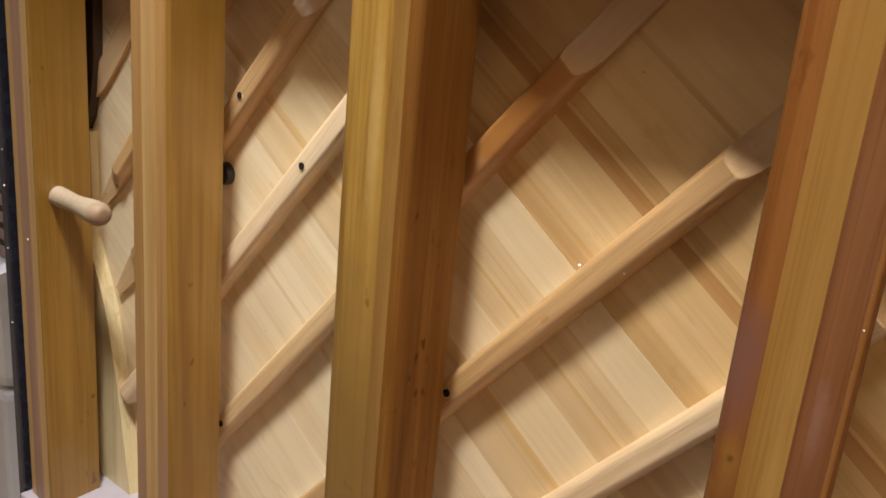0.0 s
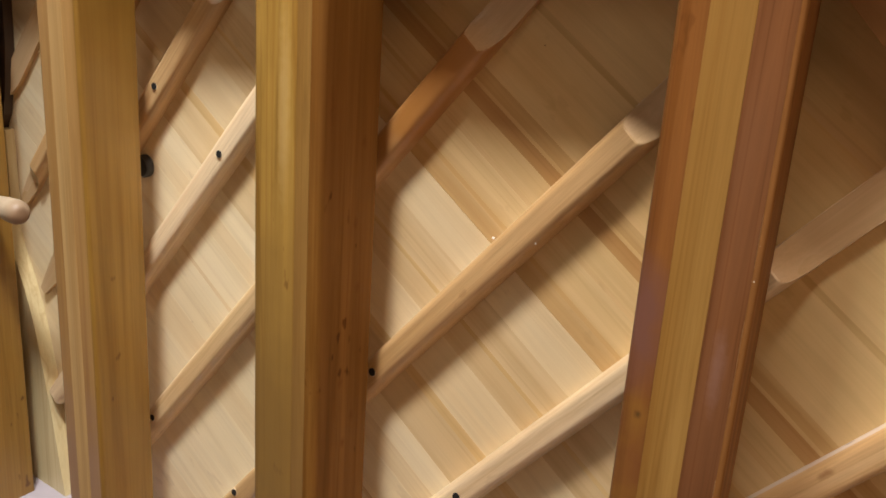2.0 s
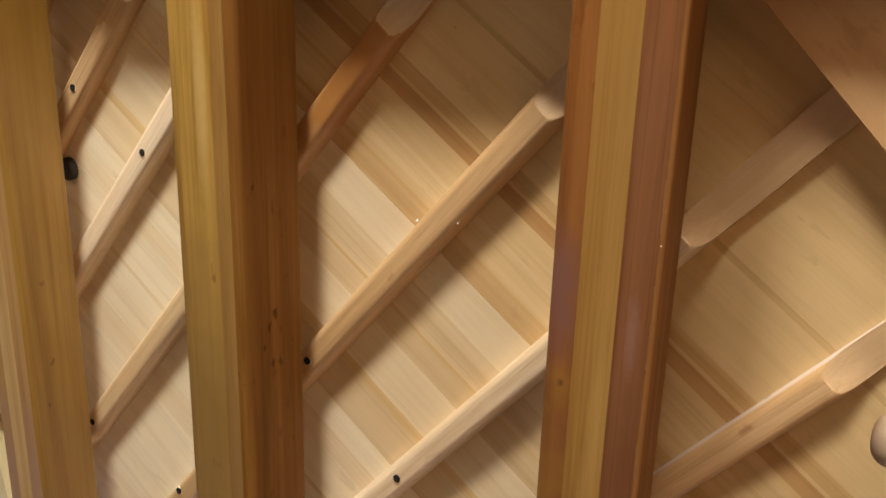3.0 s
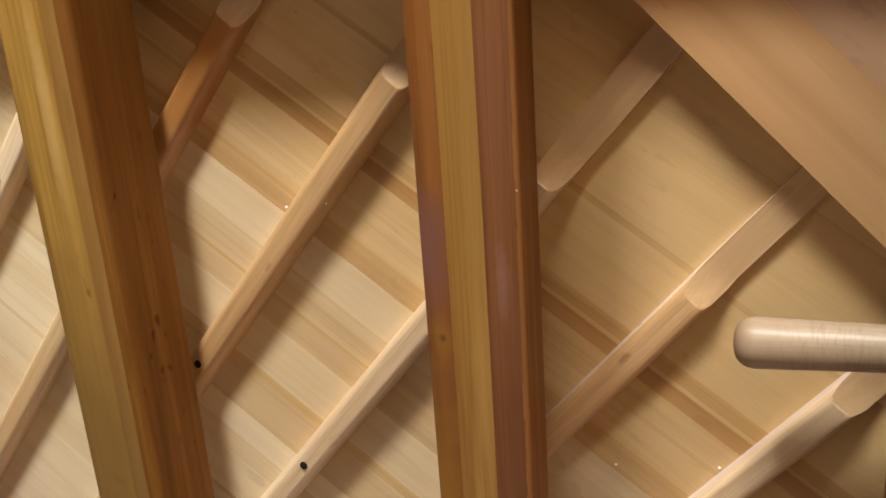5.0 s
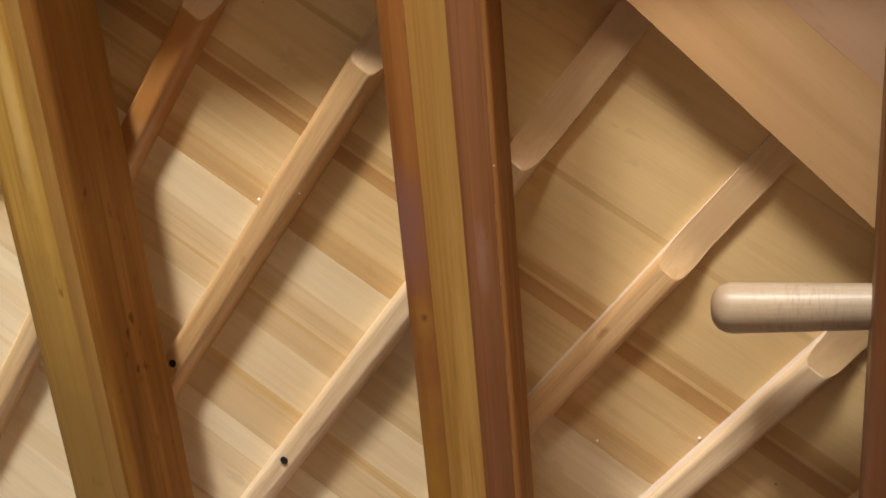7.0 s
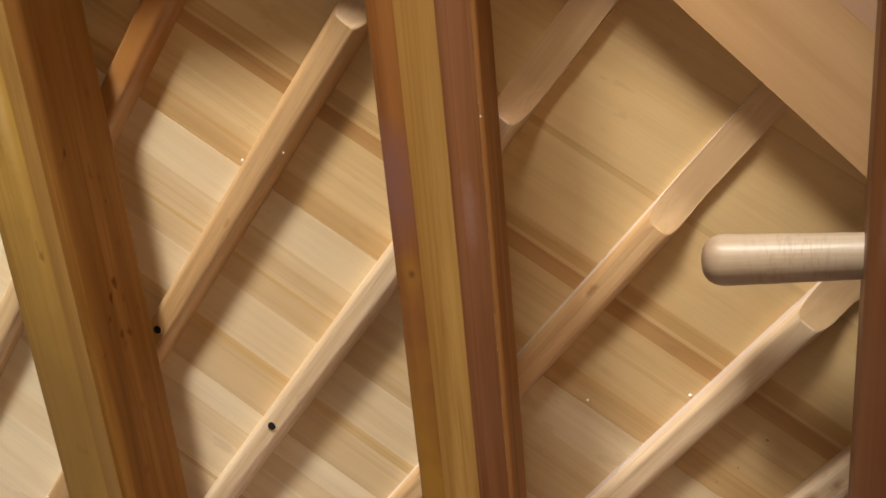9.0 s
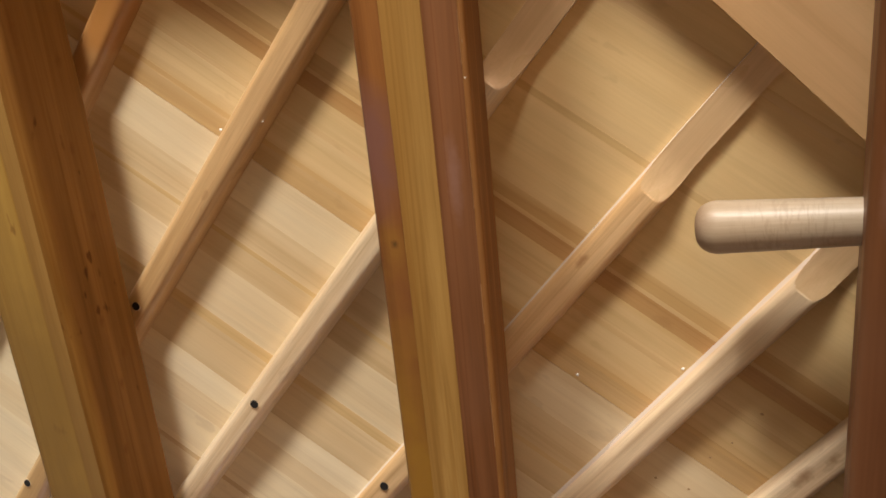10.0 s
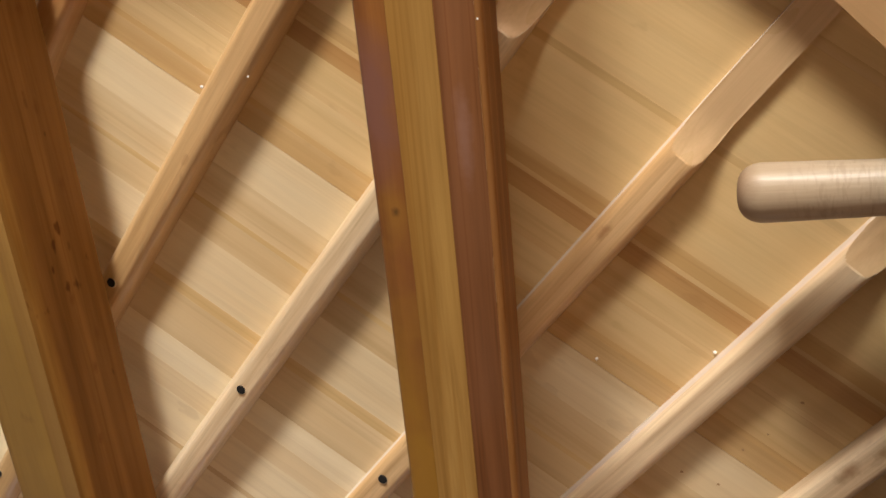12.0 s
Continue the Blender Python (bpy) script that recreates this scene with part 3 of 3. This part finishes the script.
part("lid", block(-0.70, 0.752, -0.10, 0.53, 1.381, 1.405, 0.003), LACQUER, piano, "black lacquered lid")
part("bottom_plinth", block(-0.668, 0.72, -0.12, 0.45, 0.0, 0.215, 0.003), LACQUER, piano, "black plinth on the floor")


def handle(tip, root, y, z, droop, thick, label, waist=1.0):
    span = tip - root
    length = abs(span)
    rows = [(0.0, 0.0155)]
    for k in range(1, 9):
        share = k / 8
        rows.append((length * 0.80 * share, (0.0155 + 0.0023 * share) * (1 - (1 - waist) * math.sin(math.pi * share) ** 2)))
    for k in range(10):
        a = math.pi / 2 * k / 9
        rows.append((length - 0.015 * (1 - math.sin(a)), 0.0030 + 0.0150 * math.cos(a) ** 0.75 if k < 9 else 0.003))
    bm = lathe([(along, radius * thick) for along, radius in rows], 32)
    place = turned((math.copysign(1, span), 0, droop), (0, -1, 0), (root, y, z))
    bmesh.ops.transform(bm, matrix=place, verts=bm.verts)
    return smooth(part("handle", bm, PEG, piano, label, place), 50)


handle(0.519, 0.624, -0.062, 0.904, -0.085, 1.0, "turned pale beech carrying peg with a rounded tip")
handle(-0.495, -0.605, -0.089, 0.836, 0.02, 0.84, "turned pale beech carrying peg with a waist and a rounded tip", 0.82)

cap = lathe([(0.0, 0.0135), (0.006, 0.0135), (0.009, 0.0115), (0.0105, 0.006)], 28)
bmesh.ops.transform(cap, matrix=turned((0, -1, 0), (0, 0, 1), (-0.374, 0.0, 0.909)), verts=cap.verts)
smooth(part("bolt_cap", cap, BLACK, piano, "black rubber bolt cap"))


def glue_drop(x, y, z, size):
    bm = bmesh.new()
    bmesh.ops.create_icosphere(bm, subdivisions=2, radius=size)
    for v in bm.verts:
        v.co *= 1 + 0.3 * noise.noise(v.co * 900 + Vector((x, y, z)) * 50)
    bmesh.ops.transform(bm, matrix=pose(x, y, z), verts=bm.verts)
    smooth(part("glue_drop", bm, GLUE, piano, "tiny drop of dried white glue", pose(x, y, z)), 80)


for spot in ((0.417, 0.0, 0.739, 0.0013), (0.502, -0.001, 0.7535, 0.0013), (0.122, -0.010, 0.9485, 0.0013), (0.170, -0.019, 0.958, 0.0008),
             (0.3845, -0.1175, 1.012, 0.0009), (0.3845, -0.1175, 1.035, 0.0006), (-0.631, -0.1178, 0.775, 0.0016),
             (-0.674, -0.124, 0.886, 0.0013), (-0.674, -0.124, 0.838, 0.0016), (-0.675, -0.124, 0.752, 0.0012), (-0.675, -0.124, 0.645, 0.0013)):
    glue_drop(*spot)


def resin_spot(x, z, size):
    """A small flat fleck of resin on the board."""
    bm = bmesh.new()
    ring = [bm.verts.new((x + size * (1 + 0.35 * noise.noise((k, x * 90, z * 90))) * math.cos(k * math.pi / 5), -0.00025,
                          z + size * (0.8 + 0.3 * noise.noise((k, 7, z * 70))) * math.sin(k * math.pi / 5))) for k in range(10)]
    made = bmesh.ops.extrude_face_region(bm, geom=[bm.faces.new(ring)])
    bmesh.ops.translate(bm, vec=(0, 0.0004, 0), verts=[v for v in made["geom"] if isinstance(v, bmesh.types.BMVert)])
    part("resin_spot", bm, RESIN, piano, "small brown fleck of resin", pose(x, 0, z))


for spot in ((0.562, 0.719, 0.0013), (0.523, 0.674, 0.0010), (0.479, 0.648, 0.0012), (0.506, 0.641, 0.0012), (-0.297, 0.734, 0.0009), (0.149, 1.117, 0.0009),
             (0.540, 0.690, 0.0008)):
    resin_spot(*spot)


def glue_line(x, z0, z1):
    """A thin broken bead of dried glue down the joint of two layers."""
    bm = bmesh.new()
    rows = []
    for k in range(13):
        z = z0 + (z1 - z0) * k / 12
        wide = 0.0004 * (0.4 + abs(noise.noise((z * 60, x * 40, 2)))) * (0 < k < 12) + 0.00008
        at = x + 0.0006 * noise.noise((z * 25, 4, 1))
        y = FRONT - 0.0001
        rows.append([bm.verts.new(p) for p in ((at - wide, y + 0.0012, z), (at, y - 0.0004, z), (at + wide, y + 0.0012, z))])
    for a, b in zip(rows, rows[1:]):
        for k in (0, 1):
            bm.faces.new((a[k], a[k + 1], b[k + 1], b[k]))
        bm.faces.new((a[2], a[0], b[0], b[2]))
    smooth(part("glue_line", bm, GLUE_AMBER, piano, "thin line of dried glue", pose(x, FRONT, (z0 + z1) / 2)), 80)


for line in ((0.3832, 0.925, 0.985), (0.3832, 0.74, 0.805), (0.3832, 1.02, 1.055), (0.3832, 0.84, 0.87)):
    glue_line(*line)

# ---- beyond the piano ----
cabinet = thing("white_cabinet", "white enamelled low cabinet on a dark plinth beside the piano", "cabinet")
part("upper_body", block(-1.75, -1.03, 0.02, 0.60, 0.335, 0.575, 0.03), WHITE, cabinet)
part("lower_body", block(-1.745, -1.035, 0.025, 0.595, 0.06, 0.333, 0.015), GREY_WHITE, cabinet, "light grey lower part")
part("plinth", block(-1.72, -1.08, 0.05, 0.57, 0.0, 0.06, 0.004), BLACK, cabinet)
for k in range(4):
    low = 0.576 + 0.032 * k
    box = thing("paper_box", "flat pinkish grey paper box in a stack on the white cabinet", "box", "boxes on the cabinet")
    part("box_body", block(-1.40 + 0.01 * (k % 2), -1.03 - 0.006 * (k % 3), 0.06, 0.33, low, low + 0.024, 0.002), BOX_PAPER, box)
    part("box_lid", block(-1.404 + 0.01 * (k % 2), -1.026 - 0.006 * (k % 3), 0.056, 0.334, low + 0.0245, low + 0.0312, 0.001), BOX_LID, box, "dark lid")
shelf = thing("dark_shelf", "dark shelf unit standing in shade beyond the piano", "shelf")
part("back", block(-3.4, -1.2, 1.10, 1.14, 0.0, 2.2, 0.004), DARK, shelf)
for k in range(5):
    part("shelf_board", block(-3.4, -1.2, 0.80, 1.098, 0.30 + 0.4 * k, 0.325 + 0.4 * k, 0.003), DARK, shelf)
